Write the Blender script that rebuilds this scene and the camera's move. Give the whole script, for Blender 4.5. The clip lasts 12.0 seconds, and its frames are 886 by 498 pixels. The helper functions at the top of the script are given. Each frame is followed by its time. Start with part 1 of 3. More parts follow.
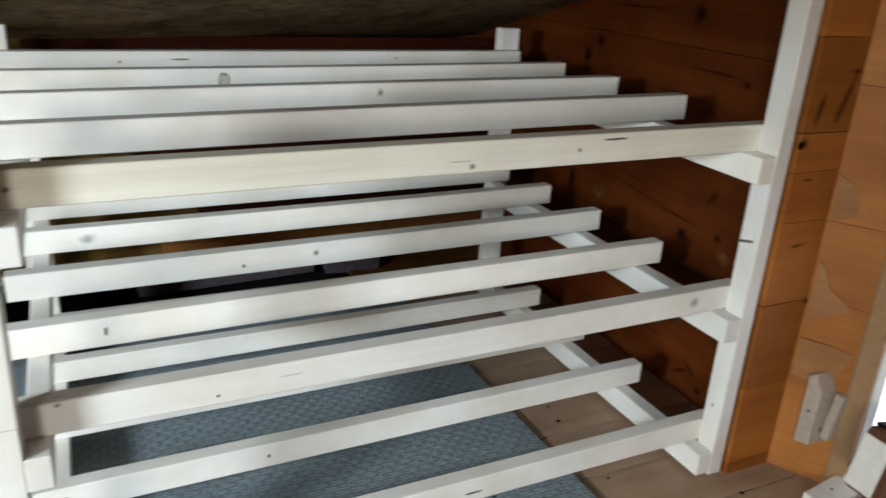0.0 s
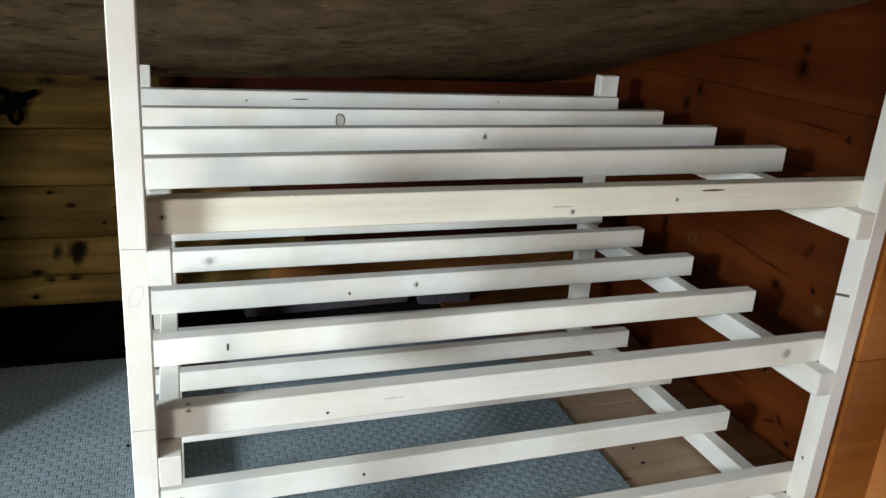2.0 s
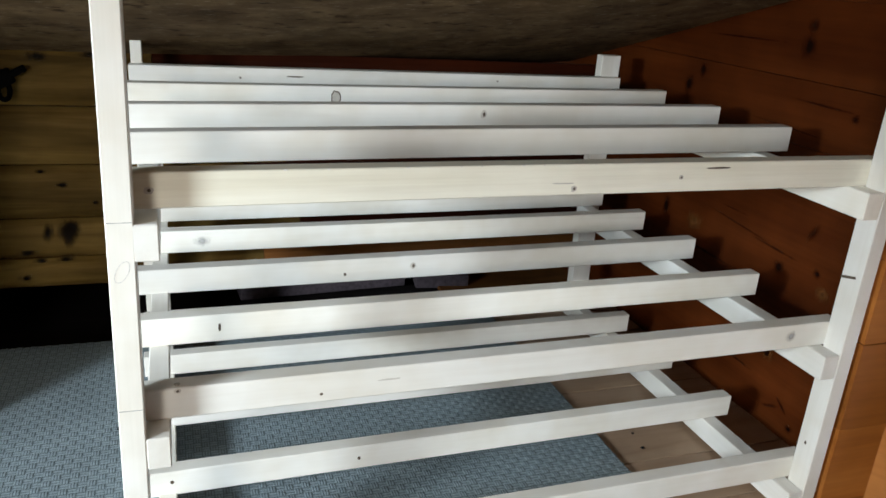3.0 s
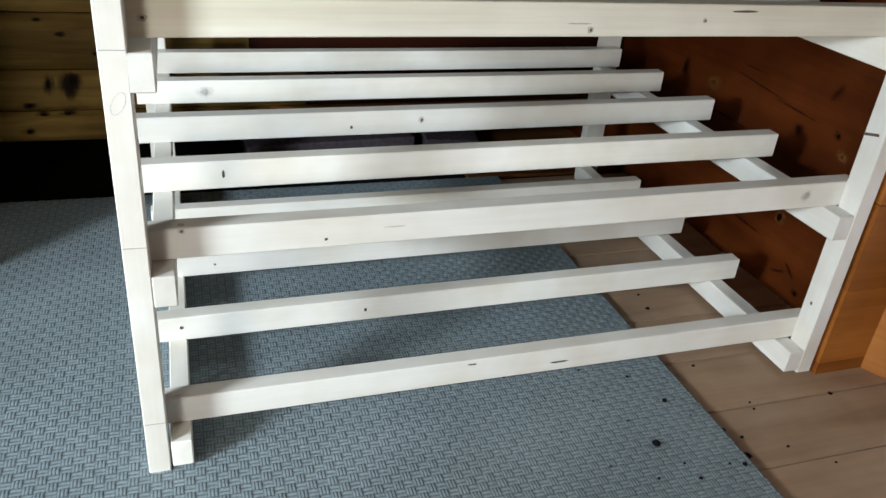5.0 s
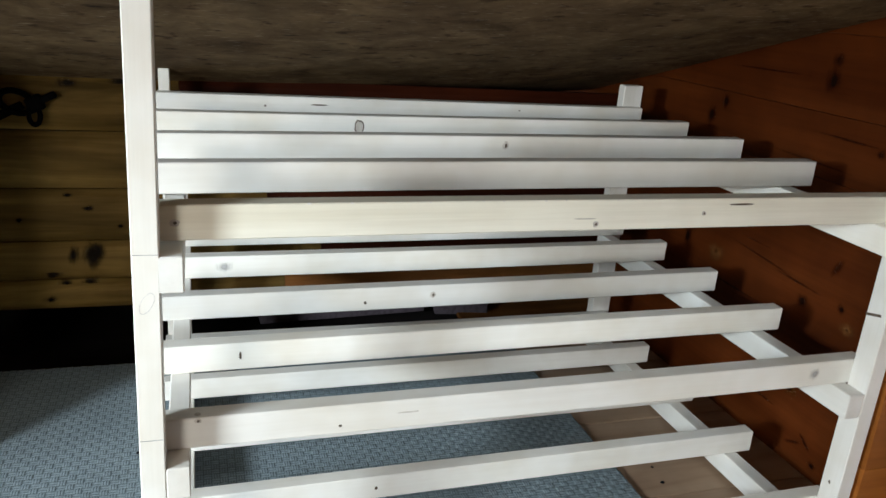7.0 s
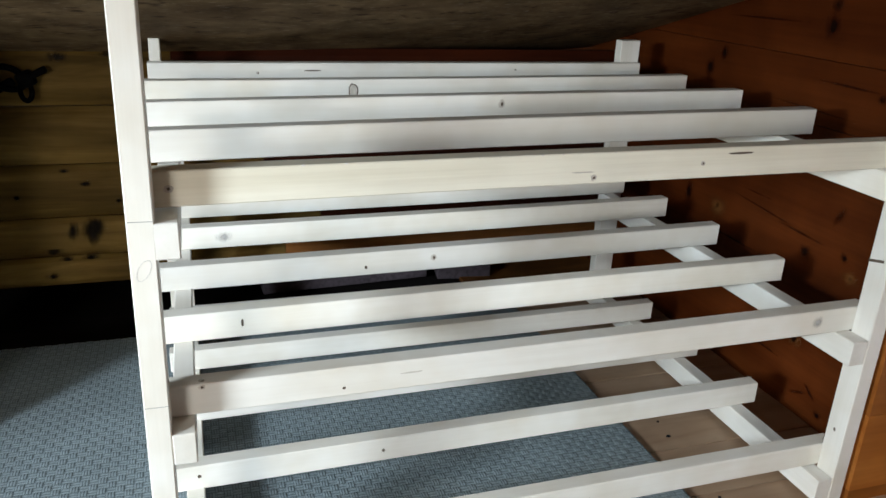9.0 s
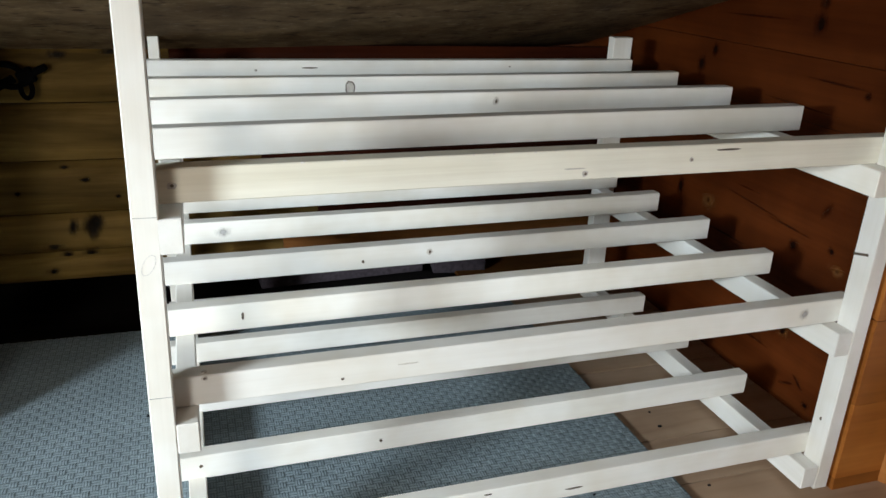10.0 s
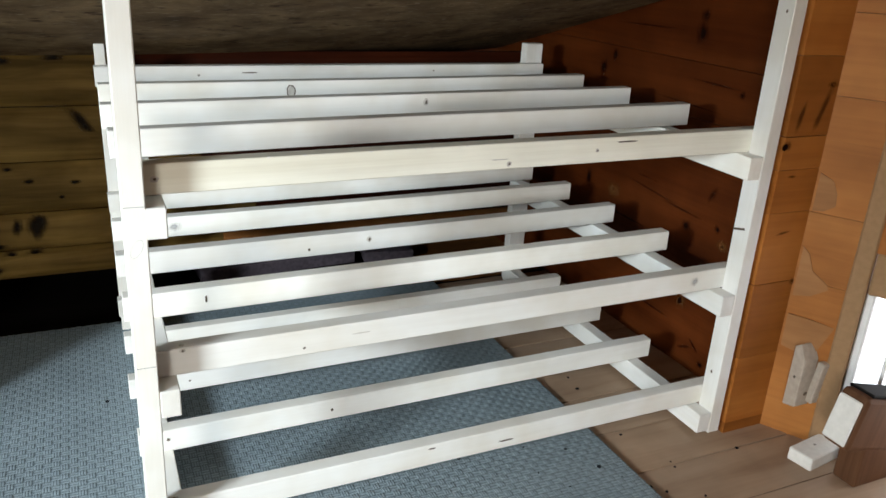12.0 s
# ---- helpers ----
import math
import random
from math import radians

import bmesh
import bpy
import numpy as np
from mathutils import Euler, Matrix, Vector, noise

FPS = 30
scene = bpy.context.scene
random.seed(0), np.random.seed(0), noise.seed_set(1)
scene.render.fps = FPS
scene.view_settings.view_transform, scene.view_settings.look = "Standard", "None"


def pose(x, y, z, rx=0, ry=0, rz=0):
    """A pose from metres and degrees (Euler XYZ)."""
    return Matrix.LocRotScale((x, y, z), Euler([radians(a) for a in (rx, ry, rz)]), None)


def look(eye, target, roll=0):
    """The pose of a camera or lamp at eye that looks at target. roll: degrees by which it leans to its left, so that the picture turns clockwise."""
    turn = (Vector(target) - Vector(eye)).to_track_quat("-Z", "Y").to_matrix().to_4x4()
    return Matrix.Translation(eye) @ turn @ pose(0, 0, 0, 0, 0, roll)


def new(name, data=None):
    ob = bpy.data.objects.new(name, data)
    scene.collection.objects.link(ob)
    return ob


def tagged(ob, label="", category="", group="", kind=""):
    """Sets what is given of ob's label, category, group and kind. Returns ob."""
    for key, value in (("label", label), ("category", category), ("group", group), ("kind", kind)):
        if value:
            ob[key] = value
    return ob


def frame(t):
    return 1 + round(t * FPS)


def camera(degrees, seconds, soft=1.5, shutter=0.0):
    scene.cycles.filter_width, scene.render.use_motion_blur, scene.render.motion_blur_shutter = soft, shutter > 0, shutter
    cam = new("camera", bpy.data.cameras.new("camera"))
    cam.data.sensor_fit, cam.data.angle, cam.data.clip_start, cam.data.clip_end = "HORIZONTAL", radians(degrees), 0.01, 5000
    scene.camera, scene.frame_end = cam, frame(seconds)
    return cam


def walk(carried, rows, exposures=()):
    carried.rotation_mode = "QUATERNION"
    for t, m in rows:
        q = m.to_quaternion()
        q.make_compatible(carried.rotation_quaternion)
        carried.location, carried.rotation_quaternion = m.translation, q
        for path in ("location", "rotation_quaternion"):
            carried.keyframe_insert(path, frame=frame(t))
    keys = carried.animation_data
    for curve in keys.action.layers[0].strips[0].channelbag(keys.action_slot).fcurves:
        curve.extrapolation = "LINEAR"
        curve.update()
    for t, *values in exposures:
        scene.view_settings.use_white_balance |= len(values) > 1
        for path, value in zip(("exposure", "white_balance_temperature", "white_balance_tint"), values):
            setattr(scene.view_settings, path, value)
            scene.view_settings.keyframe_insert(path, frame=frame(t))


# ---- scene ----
cam = camera(59.6, 12.0, soft=1.5, shutter=0.5)
PATH = [
    (0, (0.102, -0.748, 0.776), (0.938, 0.921, 0.058), 3.5),
    (0.5, (0.056, -0.76, 0.775), (0.754, 0.966, 0.043), 4.9),
    (1, (0.044, -0.777, 0.775), (0.71, 0.964, 0.051), 5.8),
    (1.5, (0.052, -0.789, 0.796), (0.695, 0.988, 0.141), 4.8),
    (2, (0.059, -0.79, 0.8), (0.703, 0.988, 0.15), 4.0),
    (2.5, (0.063, -0.781, 0.792), (0.709, 0.996, 0.139), 4.4),
    (3, (0.068, -0.771, 0.78), (0.715, 0.995, 0.101), 4.3),
    (3.5, (0.074, -0.772, 0.767), (0.704, 0.967, 0.004), 4.4),
    (3.7, (0.078, -0.774, 0.75), (0.693, 0.932, -0.093), 4.5),
    (5.3, (0.076, -0.77, 0.736), (0.675, 0.878, -0.226), 5.3),
    (5.5, (0.075, -0.772, 0.737), (0.674, 0.882, -0.216), 5.6),
    (6, (0.066, -0.766, 0.761), (0.663, 0.93, -0.115), 5.9),
    (6.5, (0.066, -0.768, 0.797), (0.681, 1.028, 0.168), 5.3),
    (7, (0.065, -0.767, 0.795), (0.668, 1.031, 0.162), 4.6),
    (9, (0.072, -0.768, 0.782), (0.663, 1.007, 0.074), 2.6),
    (9.5, (0.07, -0.776, 0.784), (0.666, 0.994, 0.069), 2.7),
    (10, (0.065, -0.79, 0.791), (0.665, 0.976, 0.07), 2.6),
    (10.5, (0.049, -0.811, 0.795), (0.671, 0.945, 0.067), 2.7),
    (11, (0.015, -0.857, 0.806), (0.698, 0.878, 0.082), 2.7),
    (11.5, (-0.006, -0.893, 0.818), (0.769, 0.81, 0.115), 3.3),
    (12, (-0.021, -0.91, 0.816), (0.783, 0.778, 0.107), 3.3),
]
walk(cam, [(t, look(eye, target, roll)) for t, eye, target, roll in PATH], [(0.0, -0.26), (0.5, -0.22), (1.0, -0.18), (2.0, -0.14), (10.0, -0.14), (11.5, -0.03), (12.0, -0.01)])

# ---- world and large lights ----
world = bpy.data.worlds.new("world")
scene.world = world
world.use_nodes = True
wn = world.node_tree
sky = wn.nodes.new("ShaderNodeTexSky")
sky.sky_type, sky.sun_disc = "NISHITA", False
sky.sun_elevation, sky.sun_rotation = radians(35), radians(250)
wn.nodes["Background"].inputs["Strength"].default_value = 0.1
wn.links.new(sky.outputs["Color"], wn.nodes["Background"].inputs["Color"])
scene.view_settings.exposure = 0.0


def window_light(name, where, aim, sx, sy, watts, color):
    data = bpy.data.lights.new(name, "AREA")
    data.shape, data.size, data.size_y, data.energy, data.color = "RECTANGLE", sx, sy, watts, color
    ob = new(name, data)
    ob.matrix_world = look(where, aim)
    return ob


# the bright sky outside the gable: things low in the room see it through the opening, things high up do not
window_light("window_daylight", (-2.2, -1.25, 1.08), (0.3, 0.0, 0.42), 0.50, 0.36, 138.0, (0.84, 0.95, 1.0))
# unseen fill lamp, added to brighten front faces and shadows
window_light("far_window_daylight", (-1.12, -2.15, 0.80), (0.2, -0.4, 0.45), 0.50, 0.30, 29.0, (1.0, 0.95, 0.86))
window_light("side_window_daylight", (1.34, -0.42, 0.20), (0.5, -0.9, 0.15), 0.4, 0.2, 0.8, (0.93, 0.97, 1.0))


# ---- materials ----
def material(name, rough=0.6, spec=0.4, metal=0.0):
    m = bpy.data.materials.new(name)
    m.use_nodes = True
    b = m.node_tree.nodes["Principled BSDF"]
    b.inputs["Roughness"].default_value = rough
    b.inputs["Specular IOR Level"].default_value = spec
    b.inputs["Metallic"].default_value = metal
    return m, m.node_tree, b


def nd(tree, kind, **values):
    n = tree.nodes.new(kind)
    for key, value in values.items():
        n.inputs[key.replace("_", " ")].default_value = value
    return n


def coords(tree, scale, shift=True):
    """Object coordinates, stretched, and moved by the object's own random number."""
    tc = tree.nodes.new("ShaderNodeTexCoord")
    mp = tree.nodes.new("ShaderNodeMapping")
    mp.inputs["Scale"].default_value = scale
    tree.links.new(tc.outputs["Object"], mp.inputs["Vector"])
    if shift:
        info = tree.nodes.new("ShaderNodeObjectInfo")
        mul = tree.nodes.new("ShaderNodeMath")
        mul.operation = "MULTIPLY"
        mul.inputs[1].default_value = 40.0
        tree.links.new(info.outputs["Random"], mul.inputs[0])
        tree.links.new(mul.outputs[0], mp.inputs["Location"])
    return mp.outputs["Vector"]


def ramp(tree, fac, *stops):
    r = tree.nodes.new("ShaderNodeValToRGB")
    e = r.color_ramp.elements
    while len(e) < len(stops):
        e.new(0.5)
    for el, (p, c) in zip(e, stops):
        el.position, el.color = p, (*c, 1.0)
    tree.links.new(fac, r.inputs["Fac"])
    return r.outputs["Color"]


def mixed(tree, how, fac, a, b):
    m = tree.nodes.new("ShaderNodeMix")
    m.data_type, m.blend_type = "RGBA", how
    for socket, value in ((m.inputs["Factor"], fac), (m.inputs["A"], a), (m.inputs["B"], b)):
        if isinstance(value, (int, float)):
            socket.default_value = value
        elif isinstance(value, tuple):
            socket.default_value = (*value, 1.0)
        else:
            tree.links.new(value, socket)
    return m.outputs["Result"]


def bumped(tree, bsdf, height, strength, distance):
    b = nd(tree, "ShaderNodeBump", Strength=strength, Distance=distance)
    tree.links.new(height, b.inputs["Height"])
    tree.links.new(b.outputs["Normal"], bsdf.inputs["Normal"])


def along(axis, fine, long):
    """A scale that draws grain out along one axis."""
    return tuple(long if n == axis else fine for n in range(3))


def grain_wood(name, axis, dark, mid, light, rough, spec, ring=9.0, fine=120.0, streak=0.35, stain=0.25, bump=0.25, tint=(0.45, 0.42, 0.40)):
    """Wood with long grain along an axis, stains, and a tone of its own for each piece."""
    m, t, b = material(name, rough, spec)
    broad = nd(t, "ShaderNodeTexNoise", Scale=1.0, Detail=4.0, Roughness=0.55, Distortion=0.6)
    t.links.new(coords(t, along(axis, ring, ring * 0.10)), broad.inputs["Vector"])
    thin = nd(t, "ShaderNodeTexNoise", Scale=1.0, Detail=5.0, Roughness=0.65)
    t.links.new(coords(t, along(axis, fine, fine * 0.03)), thin.inputs["Vector"])
    blot = nd(t, "ShaderNodeTexNoise", Scale=7.0, Detail=3.0, Roughness=0.6)
    t.links.new(coords(t, (1, 1, 1)), blot.inputs["Vector"])
    base = ramp(t, broad.outputs["Fac"], (0.30, dark), (0.5, mid), (0.70, light))
    grain = ramp(t, thin.outputs["Fac"], (0.30, (0.55, 0.5, 0.45)), (0.60, (1, 1, 1)))
    col = mixed(t, "MULTIPLY", streak, base, grain)
    col = mixed(t, "MULTIPLY", stain, col, ramp(t, blot.outputs["Fac"], (0.32, tint), (0.62, (1.05, 1.05, 1.05))))
    info = t.nodes.new("ShaderNodeObjectInfo")
    tone = ramp(t, info.outputs["Random"], (0.0, (0.86, 0.86, 0.86)), (1.0, (1.06, 1.05, 1.02)))
    col = mixed(t, "MULTIPLY", 1.0, col, tone)
    t.links.new(col, b.inputs["Base Color"])
    bumped(t, b, thin.outputs["Fac"], bump, 0.0008)
    return m


PAINT = {axis: grain_wood("white_glazed_wood_" + "xyz"[axis], axis, (0.79, 0.775, 0.745), (0.88, 0.88, 0.865), (0.91, 0.915, 0.905), 0.40, 0.40, 9.0, 140.0, 0.08, 0.55, 0.12, (0.84, 0.78, 0.68)) for axis in range(3)}
CREAM = grain_wood("thin_cream_glaze", 0, (0.7668, 0.7452, 0.6466), (0.8532, 0.8424, 0.7632), (0.8964, 0.891, 0.8268), 0.42, 0.45, 14.0, 160.0, 0.18, 0.12, 0.15)
# far darker than WALL_X: the alcove's shade is put into the pine's colour
WALL_SHADED_Y = grain_wood("varnished_pine_shaded_y", 1, (0.05285, 0.01063, 0.00183), (0.08599, 0.01969, 0.003812), (0.1198, 0.03065, 0.00661), 0.6, 0.06, 9.0, 120.0, 0.35, 0.45, 0.3)
WALL_BROWN = grain_wood("brown_varnished_pine", 0, (0.13, 0.047, 0.012), (0.20, 0.078, 0.021), (0.26, 0.11, 0.034), 0.65, 0.12, 12.0, 120.0, 0.35, 0.45, 0.3)
WALL_X = grain_wood("varnished_pine_x", 0, (0.2523, 0.08061, 0.01306), (0.352, 0.1209, 0.02333), (0.431, 0.1613, 0.03547), 0.55, 0.18, 9.0, 120.0, 0.25, 0.35, 0.3)
# dim light bounced off the red plank wall, put into the siding's colour
RED_BOUNCE_PINE = grain_wood("pine_with_red_bounce", 0, (0.018, 0.0034, 0.0009), (0.036, 0.0064, 0.0014), (0.056, 0.0108, 0.0025), 0.62, 0.12, 13.0, 120.0, 0.4, 0.4, 0.3)
WALL_L = grain_wood("varnished_pine_log", 1, (0.2897, 0.1028, 0.02248), (0.397, 0.1518, 0.03717), (0.4829, 0.1995, 0.05358), 0.55, 0.18, 9.0, 120.0, 0.25, 0.35, 0.3)
HEWN = grain_wood("pale_hewn_pine", 1, (0.267, 0.1223, 0.04566), (0.3525, 0.1664, 0.06586), (0.4165, 0.2104, 0.08781), 0.6, 0.15, 14.0, 120.0, 0.2, 0.3, 0.3)
STUB_WOOD = grain_wood("brown_stained_board", 2, (0.09, 0.0406, 0.0196), (0.1425, 0.0667, 0.0336), (0.18, 0.087, 0.0462), 0.7, 0.15, 16.0, 130.0, 0.4, 0.3, 0.3)
LOG = grain_wood("raw_pine_siding", 0, (0.08147, 0.04953, 0.01197), (0.2, 0.1244, 0.03392), (0.3333, 0.2134, 0.06584), 0.7, 0.12, 20.0, 150.0, 0.35, 0.45, 0.35)
FLOOR = grain_wood("worn_pine_floor", 0, (0.3076, 0.1968, 0.1292), (0.3942, 0.2705, 0.1841), (0.4415, 0.3148, 0.2229), 0.55, 0.35, 18.0, 130.0, 0.16, 0.35, 0.3)
# near black: the eaves' lack of light is put into this wood's colour
DARK_WOOD_AND_SHADE = grain_wood("dark_wood_and_shade", 0, (0.004, 0.003, 0.003), (0.007, 0.005, 0.005), (0.012, 0.009, 0.009), 0.8, 0.2, 20.0, 140.0, 0.4, 0.4, 0.4)


def plain(name, color, rough=0.6, spec=0.4, metal=0.0, vary=0.25):
    m, t, b = material(name, rough, spec, metal)
    n = nd(t, "ShaderNodeTexNoise", Scale=90.0, Detail=3.0)
    t.links.new(coords(t, (1, 1, 1)), n.inputs["Vector"])
    low, high = tuple(c * (1 - vary) for c in color), tuple(min(1, c * (1 + vary)) for c in color)
    t.links.new(ramp(t, n.outputs["Fac"], (0.3, low), (0.7, high)), b.inputs["Base Color"])
    return m


def stain(name, color, strength, noise=14.0):
    """A soft-edged stain that fades out towards the rim of its thin patch."""
    m, t, b = material(name, 0.6, 0.12)
    tc = t.nodes.new("ShaderNodeTexCoord")
    centre = t.nodes.new("ShaderNodeMapping")
    centre.inputs["Location"].default_value, centre.inputs["Scale"].default_value = (-1, 0, -1), (2, 0, 2)
    t.links.new(tc.outputs["Generated"], centre.inputs["Vector"])
    far = t.nodes.new("ShaderNodeVectorMath")
    far.operation = "LENGTH"
    t.links.new(centre.outputs["Vector"], far.inputs[0])
    wob = nd(t, "ShaderNodeTexNoise", Scale=1.0, Detail=3.0, Roughness=0.6)
    t.links.new(coords(t, (noise * 6, noise * 6, noise * 2)), wob.inputs["Vector"])
    total = t.nodes.new("ShaderNodeMath")
    total.operation = "MULTIPLY_ADD"
    total.inputs[1].default_value = 0.9
    t.links.new(wob.outputs["Fac"], total.inputs[0])
    t.links.new(far.outputs["Value"], total.inputs[2])
    fade = t.nodes.new("ShaderNodeMapRange")
    fade.interpolation_type = "SMOOTHSTEP"
    for key, value in (("From Min", 0.55), ("From Max", 1.25), ("To Min", strength), ("To Max", 0.0)):
        fade.inputs[key].default_value = value
    t.links.new(total.outputs[0], fade.inputs["Value"])
    t.links.new(fade.outputs["Result"], b.inputs["Alpha"])
    tint = ramp(t, wob.outputs["Fac"], (0.3, tuple(c * 0.7 for c in color)), (0.7, tuple(c * 1.3 for c in color)))
    t.links.new(tint, b.inputs["Base Color"])
    return m


KNOT = plain("painted_over_knot", (0.56, 0.53, 0.49), 0.5)
KNOT_DARK = plain("dark_knot", (0.10, 0.075, 0.055), 0.5)
KNOT_WALL = plain("pine_knot", (0.008, 0.0022, 0.0008), 0.7, 0.05)
HALO_LOG = stain("stained_knot_rim", (0.030, 0.019, 0.007), 0.85)
FLAME_LOG = stain("dark_resin_stain", (0.012, 0.007, 0.003), 0.95)
HALO_WALL = stain("reddish_knot_rim", (0.030, 0.0060, 0.0009), 0.75)
PALE_WALL = stain("pale_knot_rim", (0.20, 0.075, 0.020), 0.7)
STREAK_WALL = stain("brown_knot_streak", (0.065, 0.020, 0.005), 0.66)
SOFT_GREY = stain("painted_over_grey_knot", (0.40, 0.40, 0.41), 0.62)
PURPLE = plain("dusty_dark_board", (0.085, 0.068, 0.080), 0.8, 0.1)
PENCIL = plain("pencil_graphite", (0.34, 0.34, 0.35), 0.5)
PENCIL_SOFT = plain("faint_pencil", (0.60, 0.60, 0.60), 0.5)
STEEL = plain("zinc_screw", (0.62, 0.60, 0.56), 0.3, 0.5, 1.0)
BLACK = plain("black_plastic", (0.0018, 0.0018, 0.002), 0.65, 0.03)
SOOT = plain("dark_crumb", (0.008, 0.009, 0.012), 0.9, 0.1)
WHITE = plain("white_window_paint", (0.80, 0.80, 0.80), 0.35, 0.45, 0.0, 0.03)
GREY_TRIM = plain("grey_weathered_paint", (0.31, 0.185, 0.095), 0.7, 0.15, 0.0, 0.07)
# even brownish grey, darker than END_WHITE
BRACKET = plain("brownish_grey_primer", (0.40, 0.335, 0.275), 0.6, 0.2, 0.0, 0.10)
END_WHITE = plain("white_primer", (0.74, 0.72, 0.68), 0.6, 0.3, 0.0, 0.06)


def fibreboard():
    m, t, b = material("grey_brown_fibreboard", 0.85, 0.2)
    cloud = nd(t, "ShaderNodeTexNoise", Scale=9.0, Detail=6.0, Roughness=0.68, Distortion=0.4)
    t.links.new(coords(t, (1, 1, 1)), cloud.inputs["Vector"])
    fleck = nd(t, "ShaderNodeTexNoise", Scale=1.0, Detail=4.0, Roughness=0.62)
    t.links.new(coords(t, (26, 34, 34)), fleck.inputs["Vector"])
    chip = nd(t, "ShaderNodeTexNoise", Scale=1.0, Detail=2.0, Roughness=0.5)
    t.links.new(coords(t, (45, 150, 150)), chip.inputs["Vector"])
    spot = nd(t, "ShaderNodeTexVoronoi", Scale=11.0)
    t.links.new(coords(t, (1, 1.6, 1)), spot.inputs["Vector"])
    col = ramp(t, cloud.outputs["Fac"], (0.30, (0.072, 0.042, 0.018)), (0.50, (0.165, 0.106, 0.052)), (0.70, (0.275, 0.190, 0.098)))
    col = mixed(t, "MULTIPLY", 0.85, col, ramp(t, fleck.outputs["Fac"], (0.33, (0.26, 0.18, 0.14)), (0.42, (1, 1, 1))))
    col = mixed(t, "MULTIPLY", 0.75, col, ramp(t, spot.outputs["Distance"], (0.07, (0.22, 0.17, 0.14)), (0.16, (1, 1, 1))))
    col = mixed(t, "SCREEN", 0.24, col, ramp(t, chip.outputs["Fac"], (0.62, (0, 0, 0)), (0.72, (0.60, 0.52, 0.40))))
    t.links.new(col, b.inputs["Base Color"])
    bumped(t, b, fleck.outputs["Fac"], 0.4, 0.002)
    return m


BOARD = fibreboard()
CELL = 0.0128


def woven():
    """Grey basket weave: squares of three ribs, lying and standing in turn."""
    m, t, b = material("grey_woven_rug", 0.85, 0.25)
    tc = t.nodes.new("ShaderNodeTexCoord")
    sep = t.nodes.new("ShaderNodeSeparateXYZ")
    t.links.new(tc.outputs["Object"], sep.inputs["Vector"])

    def op(kind, a, c=None):
        n = t.nodes.new("ShaderNodeMath")
        n.operation = kind
        for socket, value in zip(n.inputs, (a, c)):
            if value is None:
                continue
            if isinstance(value, (int, float)):
                socket.default_value = value
            else:
                t.links.new(value, socket)
        return n.outputs[0]

    u, v = op("DIVIDE", sep.outputs["X"], CELL), op("DIVIDE", sep.outputs["Y"], CELL)
    odd = op("FLOORED_MODULO", op("ADD", op("FLOOR", u), op("FLOOR", v)), 2.0)
    rib_u = op("ABSOLUTE", op("SINE", op("MULTIPLY", u, math.pi * 3)))
    rib_v = op("ABSOLUTE", op("SINE", op("MULTIPLY", v, math.pi * 2)))
    ribs = op("ADD", op("MULTIPLY", rib_u, odd), op("MULTIPLY", rib_v, op("SUBTRACT", 1.0, odd)))
    noise_a = nd(t, "ShaderNodeTexNoise", Scale=6.0, Detail=5.0, Roughness=0.65)
    t.links.new(tc.outputs["Object"], noise_a.inputs["Vector"])
    noise_b = nd(t, "ShaderNodeTexNoise", Scale=260.0, Detail=3.0, Roughness=0.7)
    t.links.new(tc.outputs["Object"], noise_b.inputs["Vector"])
    col = ramp(t, ribs, (0.05, (0.170, 0.222, 0.256)), (0.55, (0.222, 0.284, 0.322)), (1.0, (0.296, 0.360, 0.400)))
    tone = t.nodes.new("ShaderNodeMapRange")
    tone.inputs["To Min"].default_value, tone.inputs["To Max"].default_value = 1.05, 0.95
    t.links.new(odd, tone.inputs["Value"])
    edge = op("MINIMUM", op("ABSOLUTE", op("SINE", op("MULTIPLY", u, math.pi))), op("ABSOLUTE", op("SINE", op("MULTIPLY", v, math.pi))))
    col = mixed(t, "MULTIPLY", 1.0, col, tone.outputs["Result"])
    col = mixed(t, "MULTIPLY", 0.5, col, ramp(t, noise_a.outputs["Fac"], (0.3, (0.7, 0.7, 0.7)), (0.65, (1.1, 1.1, 1.1))))
    col = mixed(t, "MULTIPLY", 0.6, col, ramp(t, noise_b.outputs["Fac"], (0.3, (0.6, 0.6, 0.6)), (0.6, (1.1, 1.1, 1.1))))
    # darker grooves between the squares, their shade put into the colour
    col = mixed(t, "MULTIPLY", 0.45, col, ramp(t, edge, (0.08, (0.42, 0.44, 0.44)), (0.36, (1, 1, 1))))
    t.links.new(col, b.inputs["Base Color"])
    bumped(t, b, op("ADD", ribs, op("MULTIPLY", noise_b.outputs["Fac"], 0.6)), 0.5, 0.0010)
    return m


RUG = woven()


# ---- mesh helpers ----
def mesh_of(bm, name, mat, smooth=False):
    me = bpy.data.meshes.new(name)
    bm.normal_update()
    bm.to_mesh(me)
    bm.free()
    me.materials.append(mat)
    if smooth:
        for p in me.polygons:
            p.use_smooth = True
    return me


def part(name, bm, mat, parent=None, label="", smooth=False, at=None):
    ob = new(name, mesh_of(bm, name, mat, smooth))
    if at is not None:
        ob.matrix_basis = at
    if parent is not None:
        ob.parent = parent
    if label:
        ob["label"] = label
    return ob


